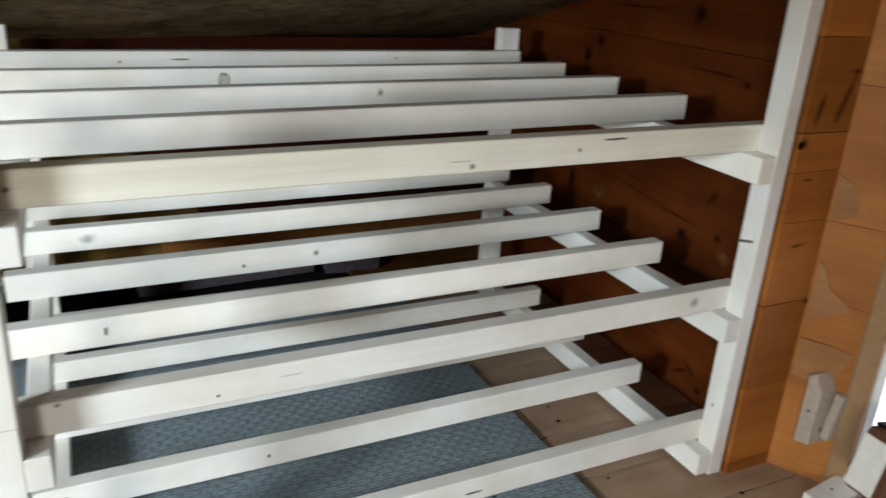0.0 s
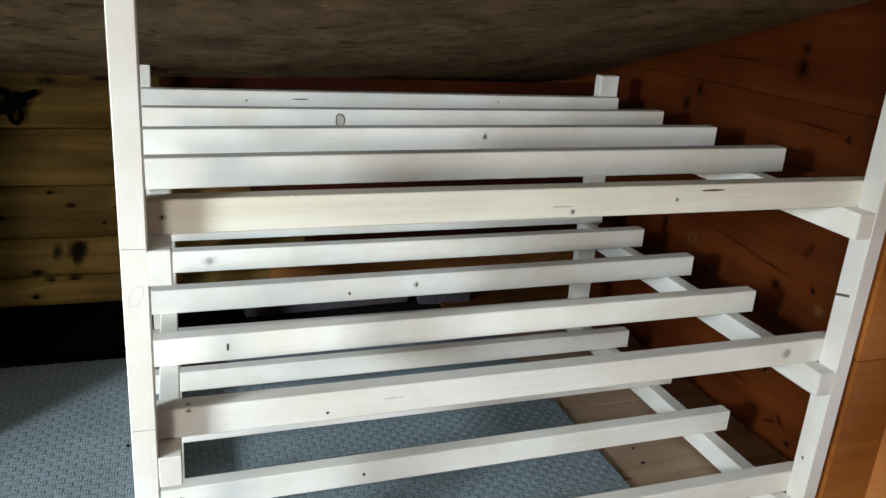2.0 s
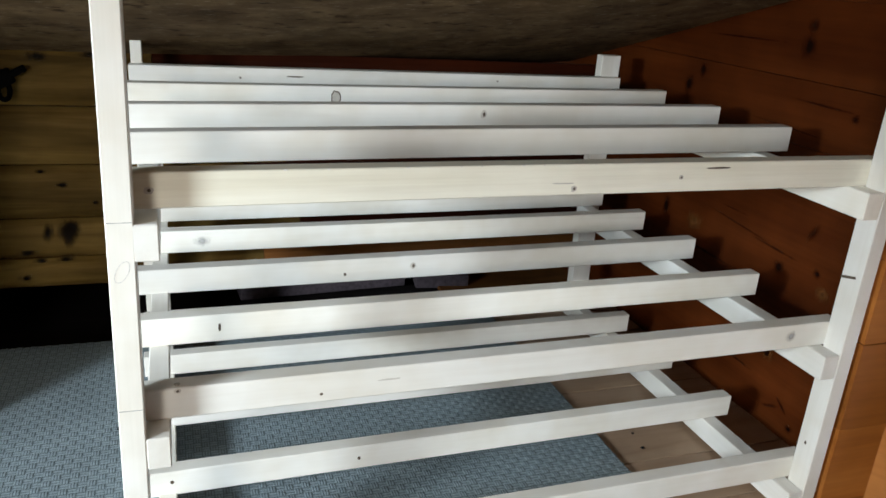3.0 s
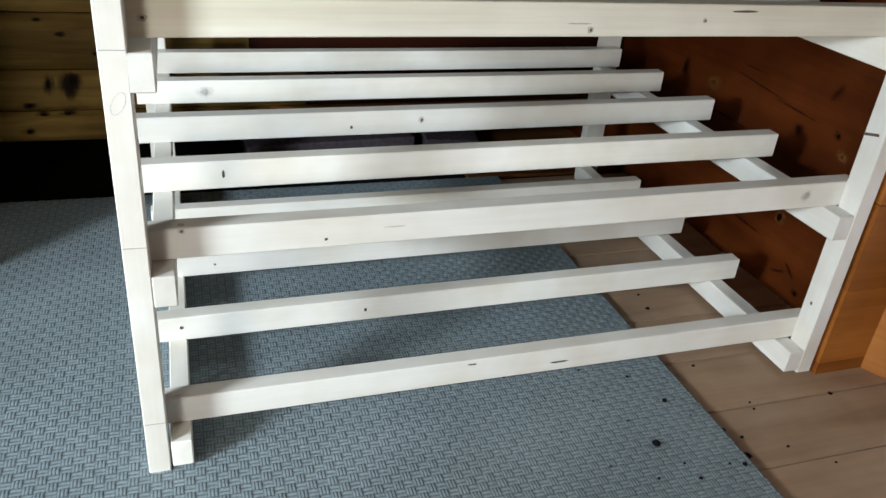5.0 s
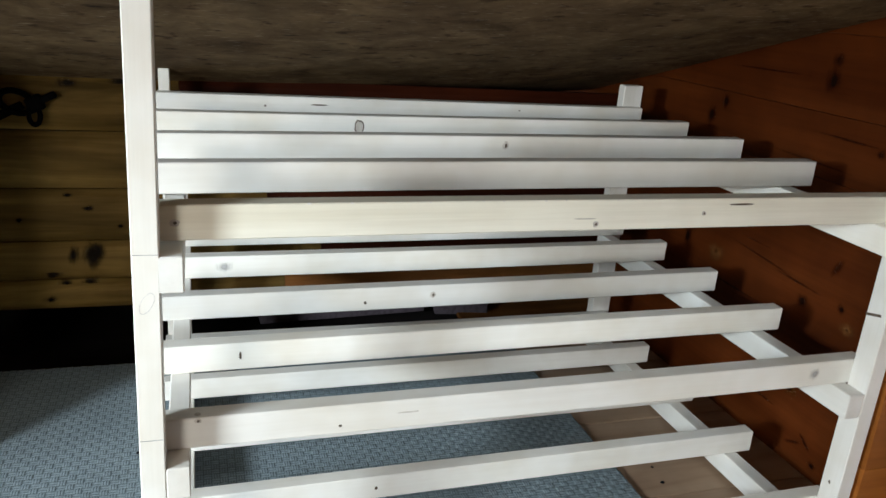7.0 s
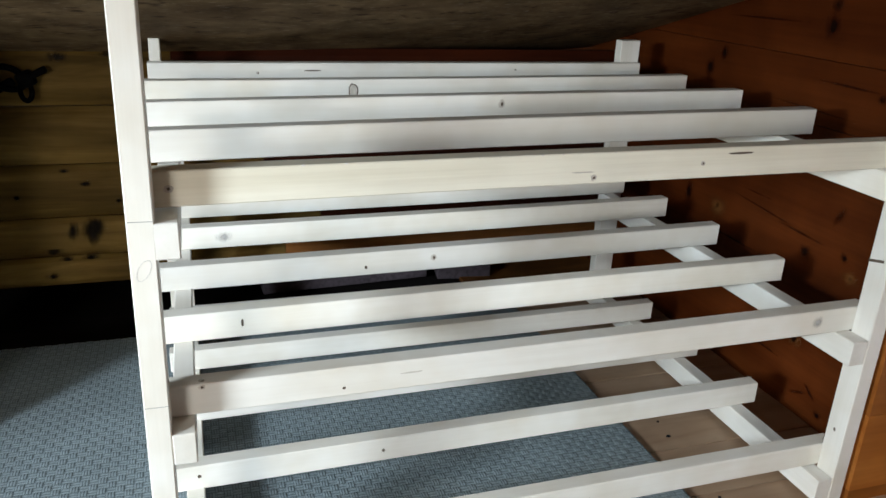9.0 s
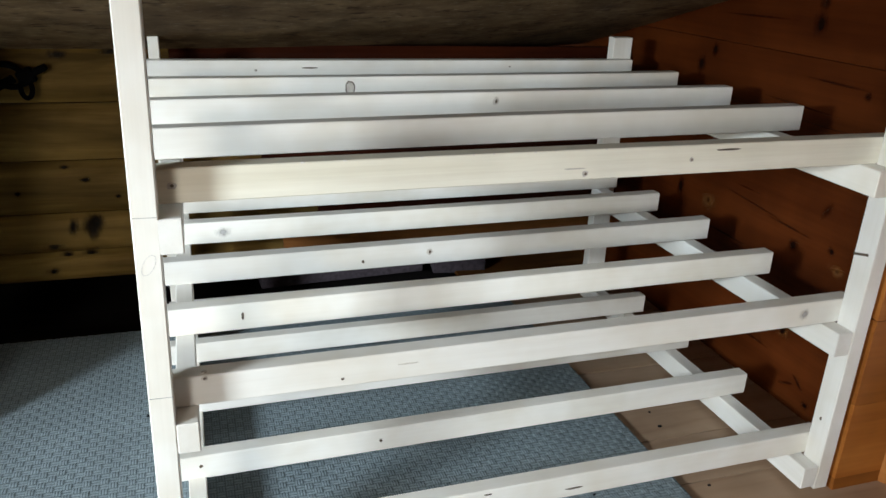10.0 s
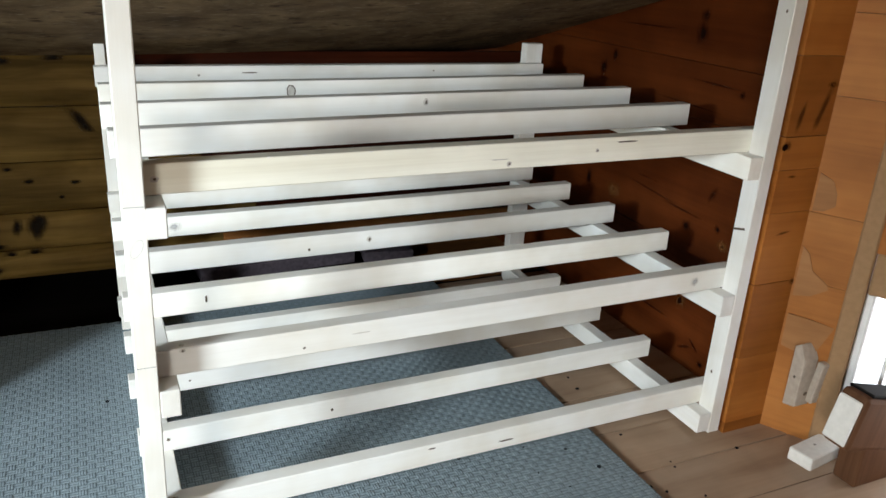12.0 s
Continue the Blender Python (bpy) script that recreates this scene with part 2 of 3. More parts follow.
def box(sx, sy, sz, bevel=0.0015, seg=1, warp=0.0, cuts=0):
    """A box round its own middle, with eased edges; warp bends it a little along its length."""
    bm = bmesh.new()
    bmesh.ops.create_cube(bm, size=1.0)
    for v in bm.verts:
        v.co = Vector((v.co.x * sx, v.co.y * sy, v.co.z * sz))
    if cuts:
        n = max(range(3), key=lambda k: (sx, sy, sz)[k])
        long_edges = [e for e in bm.edges if abs((e.verts[0].co - e.verts[1].co)[n]) > 1e-6]
        bmesh.ops.subdivide_edges(bm, edges=long_edges, cuts=cuts)
    if bevel:
        sharp = [e for e in bm.edges if len(e.link_faces) == 2 and e.calc_face_angle(0) > 0.5]
        bmesh.ops.bevel(bm, geom=sharp, offset=bevel, segments=seg, affect="EDGES", profile=0.5)
    if warp:
        n = max(range(3), key=lambda k: (sx, sy, sz)[k])
        o = (n + 2) % 3
        half = (sx, sy, sz)[n] / 2
        for v in bm.verts:
            v.co[o] += warp * (1 - (v.co[n] / half) ** 2)
    return bm


def disc(rx, rz, thick=0.0006, n=12, seed=0):
    """A thin uneven oval in the x-z plane."""
    bm = bmesh.new()
    rng = random.Random(seed)
    rim = []
    for k in range(n):
        a = 2 * math.pi * k / n
        r = 1 + rng.uniform(-0.16, 0.16)
        rim.append((rx * r * math.cos(a), rz * r * math.sin(a)))
    low = [bm.verts.new((x, 0, z)) for x, z in rim]
    top = [bm.verts.new((x * 0.85, -thick, z * 0.85)) for x, z in rim]
    bm.faces.new(top)
    for k in range(n):
        bm.faces.new((low[k], low[(k + 1) % n], top[(k + 1) % n], top[k]))
    return bm


def thing(name, where, label, category, group="", kind=""):
    ob = new(name)
    ob.empty_display_size = 0.05
    ob.matrix_basis = pose(*where)
    return tagged(ob, label, category, group, kind)


# ---- structure ----
CEIL_Y, CEIL_Z, SLOPE = 0.90, 0.580, 0.260
WALL_E = 1.100
FZ = 0.018


def ceiling_z(y, x=-0.17):
    """The sloping board sags a little: it hangs lower away from the plank wall."""
    return CEIL_Z + (CEIL_Y - y) * SLOPE + 0.055 * (max(0.0, x + 0.17) / 1.27) ** 2


def slab(name, corners, thick, mat, label, category, normal):
    """A flat board between four corners, thickened away from the room."""
    bm = bmesh.new()
    n = Vector(normal).normalized() * thick
    a = [bm.verts.new(c) for c in corners]
    b = [bm.verts.new(Vector(c) + n) for c in corners]
    bm.faces.new(a)
    bm.faces.new(b[::-1])
    for k in range(4):
        bm.faces.new((a[k], a[(k + 1) % 4], b[(k + 1) % 4], b[k]))
    bmesh.ops.recalc_face_normals(bm, faces=bm.faces[:])
    return tagged(part(name, bm, mat), label, category, kind="structure")


RIDGE = -1.7
bm = bmesh.new()
xs = [-1.24, -0.17] + [-0.17 + 0.16 * k for k in range(1, 13)]
sheets = [[[bm.verts.new((x, y, ceiling_z(y, x) + up)) for x in xs] for y in (CEIL_Y + 0.25, RIDGE)] for up in (0.0, 0.02)]
for rows in sheets:
    for k in range(len(xs) - 1):
        bm.faces.new((rows[0][k], rows[0][k + 1], rows[1][k + 1], rows[1][k]))
for row in (0, 1):
    for k in range(len(xs) - 1):
        bm.faces.new((sheets[0][row][k], sheets[0][row][k + 1], sheets[1][row][k + 1], sheets[1][row][k]))
for k in (0, -1):
    bm.faces.new((sheets[0][0][k], sheets[0][1][k], sheets[1][1][k], sheets[1][0][k]))
bmesh.ops.recalc_face_normals(bm, faces=bm.faces[:])
tagged(part("ceiling", bm, BOARD), "sloping grey-brown fibreboard attic ceiling with dark flecks", "ceiling", kind="structure")
slab("ceiling_far", [(-1.24, RIDGE, ceiling_z(RIDGE)), (1.75, RIDGE, ceiling_z(RIDGE)), (1.75, -3.6, 0.75), (-1.24, -3.6, 0.75)], 0.02, BOARD, "other slope of the fibreboard attic ceiling", "ceiling", (0, -SLOPE, 1))
slab("wall_south", [(-1.24, -3.6, -0.02), (1.75, -3.6, -0.02), (1.75, -3.6, 0.78), (-1.24, -3.6, 0.78)], 0.05, LOG, "plain pine knee wall across the attic", "wall", (0, -1, 0))

# unseen gable wall on the daylight side; second opening added for the fill lamp
gable = thing("wall_west", (0, 0, 0), "unseen plain pine gable wall with a window opening and one added for the fill lamp", "wall", kind="structure")
for y0, y1, z0, z1 in ((-3.6, -2.50, 0, 1.6), (-1.80, -0.91, 0, 1.6), (-0.26, 1.3, 0, 1.6), (-0.91, -0.26, 0, 0.45), (-0.91, -0.26, 0.93, 1.6), (-2.50, -1.80, 0, 0.60), (-2.50, -1.80, 1.0, 1.6)):
    part("panel", box(0.06, y1 - y0, z1 - z0, 0), LOG, gable, at=pose(-1.19, (y0 + y1) / 2, (z0 + z1) / 2))
# unseen partition, added only to cast shade on the rug and siding
slab("wall_partition", [(-0.365, 0.410, 0.0), (-0.365, 0.885, 0.0), (-0.365, 0.885, ceiling_z(0.885) - 0.002), (-0.365, 0.410, ceiling_z(0.410) - 0.002)], 0.03, LOG, "unseen plain pine partition added to shade the rug and siding", "wall", (-1, 0, 0))

# cavity under the eaves behind the knee wall, its shade put into near-black boards
eave = thing("wall_eaves", (0, 0, 0), "boarded cavity under the eaves, near-black in colour for its shade", "wall", kind="structure")
part("back_board", box(2.5, 0.03, 0.7, 0), DARK_WOOD_AND_SHADE, eave, at=pose(0.06, 1.75, 0.2))
part("top_board", box(2.5, 0.85, 0.02, 0), DARK_WOOD_AND_SHADE, eave, at=pose(0.06, 1.345, 0.30))
part("end_board", box(0.03, 0.85, 0.7, 0), DARK_WOOD_AND_SHADE, eave, at=pose(-1.17, 1.345, 0.2))
part("end_board", box(0.03, 0.85, 0.7, 0), DARK_WOOD_AND_SHADE, eave, at=pose(1.28, 1.345, 0.2))

part("floor_board", box(0.60, 0.50, 0.010, 0.002), WALL_BROWN, eave, "brown board on the cavity floor", at=pose(1.00, 1.06, 0.002))
for x, y, w, turn in ((0.40, 1.17, 0.42, 4), (0.74, 1.15, 0.14, -9)):
    panel = part("stored_panel", box(w, 0.36, 0.036, 0.004, 2), PURPLE, at=pose(x, y, 0.018, 0, 0, turn))
    tagged(panel, "dusty dark grey panel lying in the cavity under the eaves", "panel", "panels under the eaves")


# ---- slatted rack ----
PX, PY = 0.0255, 0.0345
SH, ST = 0.0388, 0.0250
TOPS = {"top": 0.586, "middle": 0.338, "bottom": 0.103}
FRONTS = (0.013, 0.191, 0.366, 0.535, 0.706)
SLAT_L, SLAT_R, POST_R, FRONT = 0.0, 0.988, 0.9635, -0.022
rack = thing("slatted_rack", (0.5, 0.36, 0), "white-glazed wooden three-tier slatted rack on a grey rug", "rack")
rng = random.Random(5)


def rack_part(name, sx, sy, sz, x, y, z, axis, label="", warp=0.0, parent=rack, mat=None, turn=0.0):
    ob = part(name, box(sx, sy, sz, 0.0013, 1, warp, 5 if warp else 0), mat or PAINT[axis], parent, label)
    ob.matrix_basis = pose(x - 0.5, y - 0.36, z, 0, 0, turn)
    return ob


post_left = rack_part("front_post", PX, PY, 0.79, PX / 2 + 0.0025, FRONT + PY / 2, 0.395 + FZ, 2)
post_left.rotation_euler.y = radians(0.55)
post_right = rack_part("front_post", PX, PY, 0.79, POST_R + PX / 2, FRONT + PY / 2, 0.395 + FZ, 2)
back_left = rack_part("back_post", 0.045, 0.025, 0.500, 0.026, 0.706 + ST + 0.0135, 0.250 + FZ, 2, "short white back post")
rack_part("post_tip", 0.0195, 0.025, 0.106, 0.01325, 0.706 + ST + 0.0135, 0.553 + FZ, 2, "notched upper end of the back post")
back_right = rack_part("back_post", 0.045, 0.025, 0.612, 0.974, 0.706 + ST + 0.0135, 0.306 + FZ, 2, "short white back post")

slats = {}
SAG = {"top": (5, 11, 9, 6, 1), "middle": (4, 6, 7, 5, 5), "bottom": (2, 5, 4, 3, 2)}
for tier, top in TOPS.items():
    rail_top = top - SH - 0.001
    for x, width in ((PX + 0.0135, 0.0245), (POST_R - 0.0140, 0.0270)):
        rail = rack_part("rail", width, 0.750, 0.038, x, FRONT + 0.375, rail_top - 0.0195 - (0.002 if tier == "top" else 0), 1)
        rail.rotation_euler.x = radians(0.45 if tier == "top" else 0.1)
        if tier == "top" and x < 0.5:
            rail.location.z -= 0.0095
        if tier == "middle" and x < 0.5:
            rail.location.z -= 0.004
    for k, y in enumerate(FRONTS):
        x0, x1 = SLAT_L + (0.0 if k else 0.008) + rng.uniform(-0.002, 0.002), SLAT_R + rng.uniform(-0.0015, 0.0015)
        high = SH if k else 0.0375
        z = top - SH + high / 2 - (0.0 if k else {"top": 0.0065, "middle": 0.0015, "bottom": 0.0}[tier])
        ob = rack_part("slat", x1 - x0, ST, high, (x0 + x1) / 2, y + ST / 2, z, 0, warp=rng.uniform(-0.0012, 0.0012), mat=CREAM if (tier, k) == ("top", 0) else None)
        sag = SAG[tier][k] / 1000
        ob.matrix_basis = ob.matrix_basis @ pose(0, 0, -sag / 2, 0, -math.degrees(sag / 0.988), 0)
        if (tier, k) == ("top", 0):
            ob["label"] = "cream slat with thinner glaze"
        slats[tier, k] = (ob, (x0 + x1) / 2, z)

# knots and cracks on the slats' faces: tier, slat, along, height, half sizes, dark
KNOTS = (
    ("top", 0, 0.043, 0.560, 5, 4, 0), ("top", 0, 0.514, 0.549, 4, 4, 0), ("top", 0, 0.662, 0.560, 3, 3, 0), ("top", 0, 0.716, 0.571, 20, 1.4, 1), ("top", 0, 0.50, 0.556, 15, 0.9, 0),
    ("top", 2, 0.536, 0.572, 5, 7, 0), ("top", 3, 0.333, 0.566, 7, 12, 0), ("top", 4, 0.29, 0.572, 18, 1.5, 1), ("top", 4, 0.19, 0.568, 3, 3, 0), ("top", 4, 0.70, 0.573, 3, 2, 0),
    ("middle", 0, 0.899, 0.318, 9, 9, 0), ("middle", 0, 0.300, 0.318, 14, 1.1, 0), ("middle", 0, 0.218, 0.308, 2, 2, 1), ("middle", 0, 0.060, 0.334, 4, 3, 0),
    ("middle", 1, 0.115, 0.320, 1.7, 6, 1), ("middle", 2, 0.434, 0.320, 5, 6, 0), ("middle", 2, 0.320, 0.312, 2.5, 3, 1), ("middle", 3, 0.105, 0.318, 15, 10, 0),
    ("bottom", 1, 0.311, 0.083, 2.5, 3, 1), ("bottom", 1, 0.045, 0.086, 3, 3, 1), ("bottom", 0, 0.553, 0.078, 14, 1.6, 1), ("bottom", 0, 0.42, 0.094, 7, 1.2, 1), ("bottom", 2, 0.10, 0.083, 2, 2, 1),
)
for n, (tier, k, x, z, rx, rz, dark) in enumerate(KNOTS):
    ob, mx, mz = slats[tier, k]
    z = max(min(z, mz + 0.018 - rz / 1000), mz - 0.018 + rz / 1000)
    soft = (tier, k, x) in (("middle", 0, 0.899), ("middle", 3, 0.105))
    ringed = (tier, k) == ("top", 3)
    if ringed:
        rim = part("knot_rim", disc(rx / 800, rz / 830, 0.0004, 16, n), KNOT_DARK, ob)
        rim.matrix_basis = pose(x - mx, -ST / 2 + 0.0002, z - mz)
    grow = 1.5 if soft else 1.0
    knot = part("knot", disc(rx / 1000 * grow, rz / 1000 * grow, 0.0005, 16, n), KNOT_DARK if dark else SOFT_GREY if soft else KNOT, ob)
    knot.matrix_basis = pose(x - mx, -ST / 2 + 0.0001, z - mz)
    if not dark and rx < 14 and not soft and not ringed:
        heart = part("knot_heart", disc(rx / 2400, rz / 2000, 0.0004, 10, n + 7), KNOT_DARK, ob)
        heart.matrix_basis = pose(x - mx + rx * 0.0001, -ST / 2 - 0.0003, z - mz)

# flakes of glaze along the cream slat's upper edge
for n in range(11):
    c = random.Random(n + 40)
    bm = bmesh.new()
    bmesh.ops.create_icosphere(bm, subdivisions=1, radius=c.uniform(0.0008, 0.0019))
    for v in bm.verts:
        v.co = Vector((v.co.x * c.uniform(1.0, 2.6), v.co.y, v.co.z * 0.8))
    ob, mx, mz = slats["top", 0]
    part("paint_flake", bm, END_WHITE, ob, at=pose(c.uniform(-0.42, 0.30), -ST / 2 + 0.0012, 0.0186))

# pencil marks on the front post and small fixings
for z in (0.534, 0.330, 0.095):
    part("pencil_mark", box(PX - 0.002, 0.0004, 0.0007, 0), PENCIL, post_left, at=pose(0, -PY / 2, z - 0.395 - FZ))
loop = bmesh.new()
for k in range(14):
    a, b2 = (2 * math.pi * j / 14 for j in (k, k + 0.8))
    p, q = (Vector((0.006 * math.cos(w) + 0.004 * math.sin(w), 0, 0.011 * math.sin(w))) for w in (a, b2))
    side = (q - p).normalized().cross(Vector((0, 1, 0))) * 0.0003
    front = Vector((0, -0.0003, 0))
    vs = [loop.verts.new(c + front) for c in (p + side, q + side, q - side, p - side)]
    loop.faces.new(vs)
part("pencil_loop", loop, PENCIL_SOFT, post_left, at=pose(0, -PY / 2, 0.484 - 0.395 - FZ))
part("saw_nick", box(0.0006, 0.026, 0.004, 0), KNOT_DARK, post_right, "dark saw nick", at=pose(-PX / 2, 0.005, 0.411 - 0.395 - FZ, -14))
part("nail_hole", disc(0.0022, 0.0035, 0.0004, 8, 3), KNOT_DARK, post_right, at=pose(-PX / 2 - 0.0002, 0.002, 0.138 - 0.395 - FZ, 0, 0, -90))
part("nail_hole", disc(0.0022, 0.003, 0.0004, 8, 4), KNOT_DARK, post_right, at=pose(-PX / 2 - 0.0002, -0.004, 0.765 - 0.395 - FZ, 0, 0, -90))


def screw_head():
    bm = bmesh.new()
    bmesh.ops.create_uvsphere(bm, u_segments=10, v_segments=6, radius=0.0036)
    for v in bm.verts:
        v.co.z *= 0.45
    return bm


for tier, k, x in (("bottom", 0, 0.038), ("bottom", 0, 0.978), ("middle", 0, 0.060)):
    ob, mx, mz = slats[tier, k]
    part("screw", screw_head(), STEEL, ob, "zinc screw head", smooth=True, at=pose(x - mx, -0.004, 0.0188))


# ---- rug ----
def rug_mesh(x0, x1, y0, y1, step):
    """A woven sheet: each square of the weave is a small pillow."""
    nx, ny = int((x1 - x0) / step) + 1, int((y1 - y0) / step) + 1
    x, y = np.meshgrid(np.linspace(x0, x1, nx), np.linspace(y0, y1, ny))
    u, v = x / CELL, y / CELL
    odd = (np.floor(u) + np.floor(v)) % 2
    su, sv = np.abs(np.sin(np.pi * u)), np.abs(np.sin(np.pi * v))
    z = 0.0008 + 0.0014 * (odd * sv ** 0.6 + 0.45 * (1 - odd) * su) * np.minimum(1, 3 * su * sv + 0.25)
    z += 0.0008 * np.sin(x * 5.1 + 1) * np.sin(y * 4.3)
    edge = np.minimum(np.minimum(x - x0, x1 - x), np.minimum(y - y0, y1 - y))
    z = np.where(edge < step * 0.5, -0.0025, z)
    verts = np.stack([x, y, z], -1).reshape(-1, 3)
    idx = np.arange(nx * ny).reshape(ny, nx)
    quads = np.stack([idx[:-1, :-1], idx[:-1, 1:], idx[1:, 1:], idx[1:, :-1]], -1).reshape(-1, 4)
    me = bpy.data.meshes.new("rug")
    me.vertices.add(len(verts))
    me.vertices.foreach_set("co", verts.ravel())
    me.loops.add(quads.size)
    me.loops.foreach_set("vertex_index", quads.ravel().astype(np.int32))
    me.polygons.add(len(quads))
    me.polygons.foreach_set("loop_start", np.arange(0, quads.size, 4, dtype=np.int32))
    me.update(calc_edges=True)
    me.materials.append(RUG)
    for p in me.polygons:
        p.use_smooth = True
    return me


rug = new("rug", rug_mesh(-0.95, 0.764, -0.62, 0.780, CELL / 4))
rug.location.z = FZ
tagged(rug, "grey basket-weave rug lying on the plank floor", "rug")

# crumbs of dirt near the rug's edge and on the planks
CRUMBS = ((0.683, 0.024, 4), (0.604, -0.017, 3), (0.71, -0.038, 6), (0.648, -0.118, 9), (0.766, -0.106, 6), (0.768, -0.16, 9), (0.785, -0.125, 4), (0.747, -0.179, 5), (0.728, -0.173, 3), (0.84, -0.156, 3), (0.886, -0.198, 3), (0.989, -0.071, 5), (0.846, -0.062, 3), (0.812, 0.036, 4), (0.667, -0.158, 3), (0.618, -0.175, 3), (0.833, 0.246, 4), (0.826, 0.201, 5), (0.494, 0.063, 4), (0.371, -0.054, 2), (0.616, 0.055, 3), (0.536, 0.004, 2), (0.529, -0.067, 2), (0.566, -0.141, 3), (0.673, -0.187, 4), (0.634, -0.066, 3), (0.843, -0.076, 3), (0.731, -0.075, 2), (-0.039, 0.44, 5))
for n, (x, y, r) in enumerate(CRUMBS):
    bm = bmesh.new()
    bmesh.ops.create_icosphere(bm, subdivisions=1, radius=r / 1000 * 0.75)
    c = random.Random(n)
    for v in bm.verts:
        v.co = Vector((v.co.x * c.uniform(0.7, 1.5), v.co.y * c.uniform(0.7, 1.3), v.co.z * 0.5))
    crumb = part("dirt_crumb", bm, SOOT, at=pose(x, y, FZ + (0.002 if x < 0.764 else -0.006) + r / 1000 * 0.2, 0, 0, c.uniform(0, 180)))
    tagged(crumb, "dark crumb of dirt on the floor covering", "dirt", "scattered crumbs")

# ---- black clamp on the siding ----
clamp = thing("cable_clamp", (-0.228, 0.872, 0.532), "black plastic cable clamp with a loop on the siding", "clamp")
part("body", box(0.030, 0.022, 0.030, 0.005, 2), BLACK, clamp, at=pose(0.004, 0, 0.0, 0, -25, 0))
part("jaw", box(0.034, 0.016, 0.013, 0.003, 2), BLACK, clamp, at=pose(0.026, -0.002, 0.012, 0, -28, 0))


def ring(rx, rz, r):
    bm = bmesh.new()
    rows = []
    for k in range(20):
        a = 2 * math.pi * k / 20
        rows.append([bm.verts.new(((rx + r * math.cos(w)) * math.cos(a), r * math.sin(w), (rz + r * math.cos(w)) * math.sin(a))) for w in (2 * math.pi * j / 8 for j in range(8))])
    for k in range(20):
        for j in range(8):
            bm.faces.new((rows[k][j], rows[(k + 1) % 20][j], rows[(k + 1) % 20][(j + 1) % 8], rows[k][(j + 1) % 8]))
    return bm


part("loop", ring(0.030, 0.020, 0.006), BLACK, clamp, smooth=True, at=pose(-0.028, 0, 0.002, 0, 20, 0))
part("tail", ring(0.010, 0.018, 0.005), BLACK, clamp, smooth=True, at=pose(0.002, -0.004, -0.022))
part("strap", box(0.060, 0.006, 0.016, 0.002), BLACK, clamp, at=pose(-0.045, 0.006, -0.018, 0, -28, 0))

# ---- timber bits by the window ----
offcut = thing("wood_offcut", (1.102, -0.142, FZ - 0.006), "short white-painted wood offcut lying on the plank floor", "offcut")
part("block", box(0.092, 0.046, 0.025, 0.002), END_WHITE, offcut, at=pose(0, 0, 0.0125, 0, 0, 8))
part("nail_hole", disc(0.0025, 0.0025, 0.0005, 8, 7), KNOT_DARK, offcut, at=pose(0.0, 0.004, 0.0250, -90))
bracket = thing("wall_bracket", (1.106, -0.074, 0.080), "brownish-grey painted wooden bracket with a sloping top on the wall", "bracket")
bm = bmesh.new()
prof = [(-0.013, 0.006), (-0.013, 0.100), (0.002, 0.126), (0.013, 0.118), (0.013, 0.0)]
a = [bm.verts.new((-0.015, y, z)) for y, z in prof]
b = [bm.verts.new((0.020, y, z)) for y, z in prof]
bm.faces.new(a)
bm.faces.new(b[::-1])
for k in range(5):
    bm.faces.new((a[k], a[(k + 1) % 5], b[(k + 1) % 5], b[k]))
bmesh.ops.recalc_face_normals(bm, faces=bm.faces[:])
bmesh.ops.bevel(bm, geom=bm.edges[:], offset=0.0015, segments=1, affect="EDGES")
part("arm", bm, BRACKET, bracket)
part("rear_arm", box(0.020, 0.014, 0.085, 0.002), BRACKET, bracket, at=pose(0.022, -0.021, 0.055, 6, 0, 0))
part("bolt", disc(0.003, 0.003, 0.001, 8, 1), KNOT_DARK, bracket, at=pose(-0.0152, 0.0, 0.062, 0, 0, -90))
part("bolt", disc(0.004, 0.004, 0.001, 8, 2), KNOT_DARK, bracket, at=pose(0.006, -0.0132, 0.030))
stub = thing("timber_stub", (1.062, -0.209, FZ - 0.006), "leaning brown timber stub with a white-painted end", "timber")
part("beam", box(0.130, 0.050, 0.100, 0.010, 2), STUB_WOOD, stub, at=pose(0.0533, 0.0, 0.1196, 0, 14, 0))
part("foot", box(0.085, 0.044, 0.090, 0.004, 2), STUB_WOOD, stub, at=pose(0.075, 0.0, 0.0445))
part("painted_end", box(0.004, 0.043, 0.080, 0.002), END_WHITE, stub, "white-painted end face", at=pose(-0.0125, 0.0, 0.1335, 0, 14, 0))
part("cap", box(0.104, 0.046, 0.006, 0.002), DARK_WOOD_AND_SHADE, stub, "dark sawn top", at=pose(0.0665, 0.0, 0.1690, 0, 14, 0))

# ---- side window ----
WIN_AT = (1.093, -0.027, 0.0, 0, 0, 30)
win = thing("window_1", WIN_AT, "white-painted window low in the gable wall", "window", kind="structure")
part("casing", box(0.030, 0.030, 0.70, 0.003), GREY_TRIM, win, "grey weathered casing", at=pose(0.010, -0.098, 0.35))
part("header", box(0.040, 0.60, 0.075, 0.003), GREY_TRIM, win, "grey weathered header", at=pose(0.020, -0.415, 0.355))
for y in (-0.121, -0.690):
    part("window_frame", box(0.05, 0.014, 0.300, 0.003), WHITE, win, at=pose(0.036, y, 0.166))
part("window_frame", box(0.05, 0.52, 0.022, 0.003), WHITE, win, at=pose(0.036, -0.41, 0.305))
part("window_sill", box(0.08, 0.60, 0.03, 0.003), WHITE, win, at=pose(0.030, -0.41, 0.030))
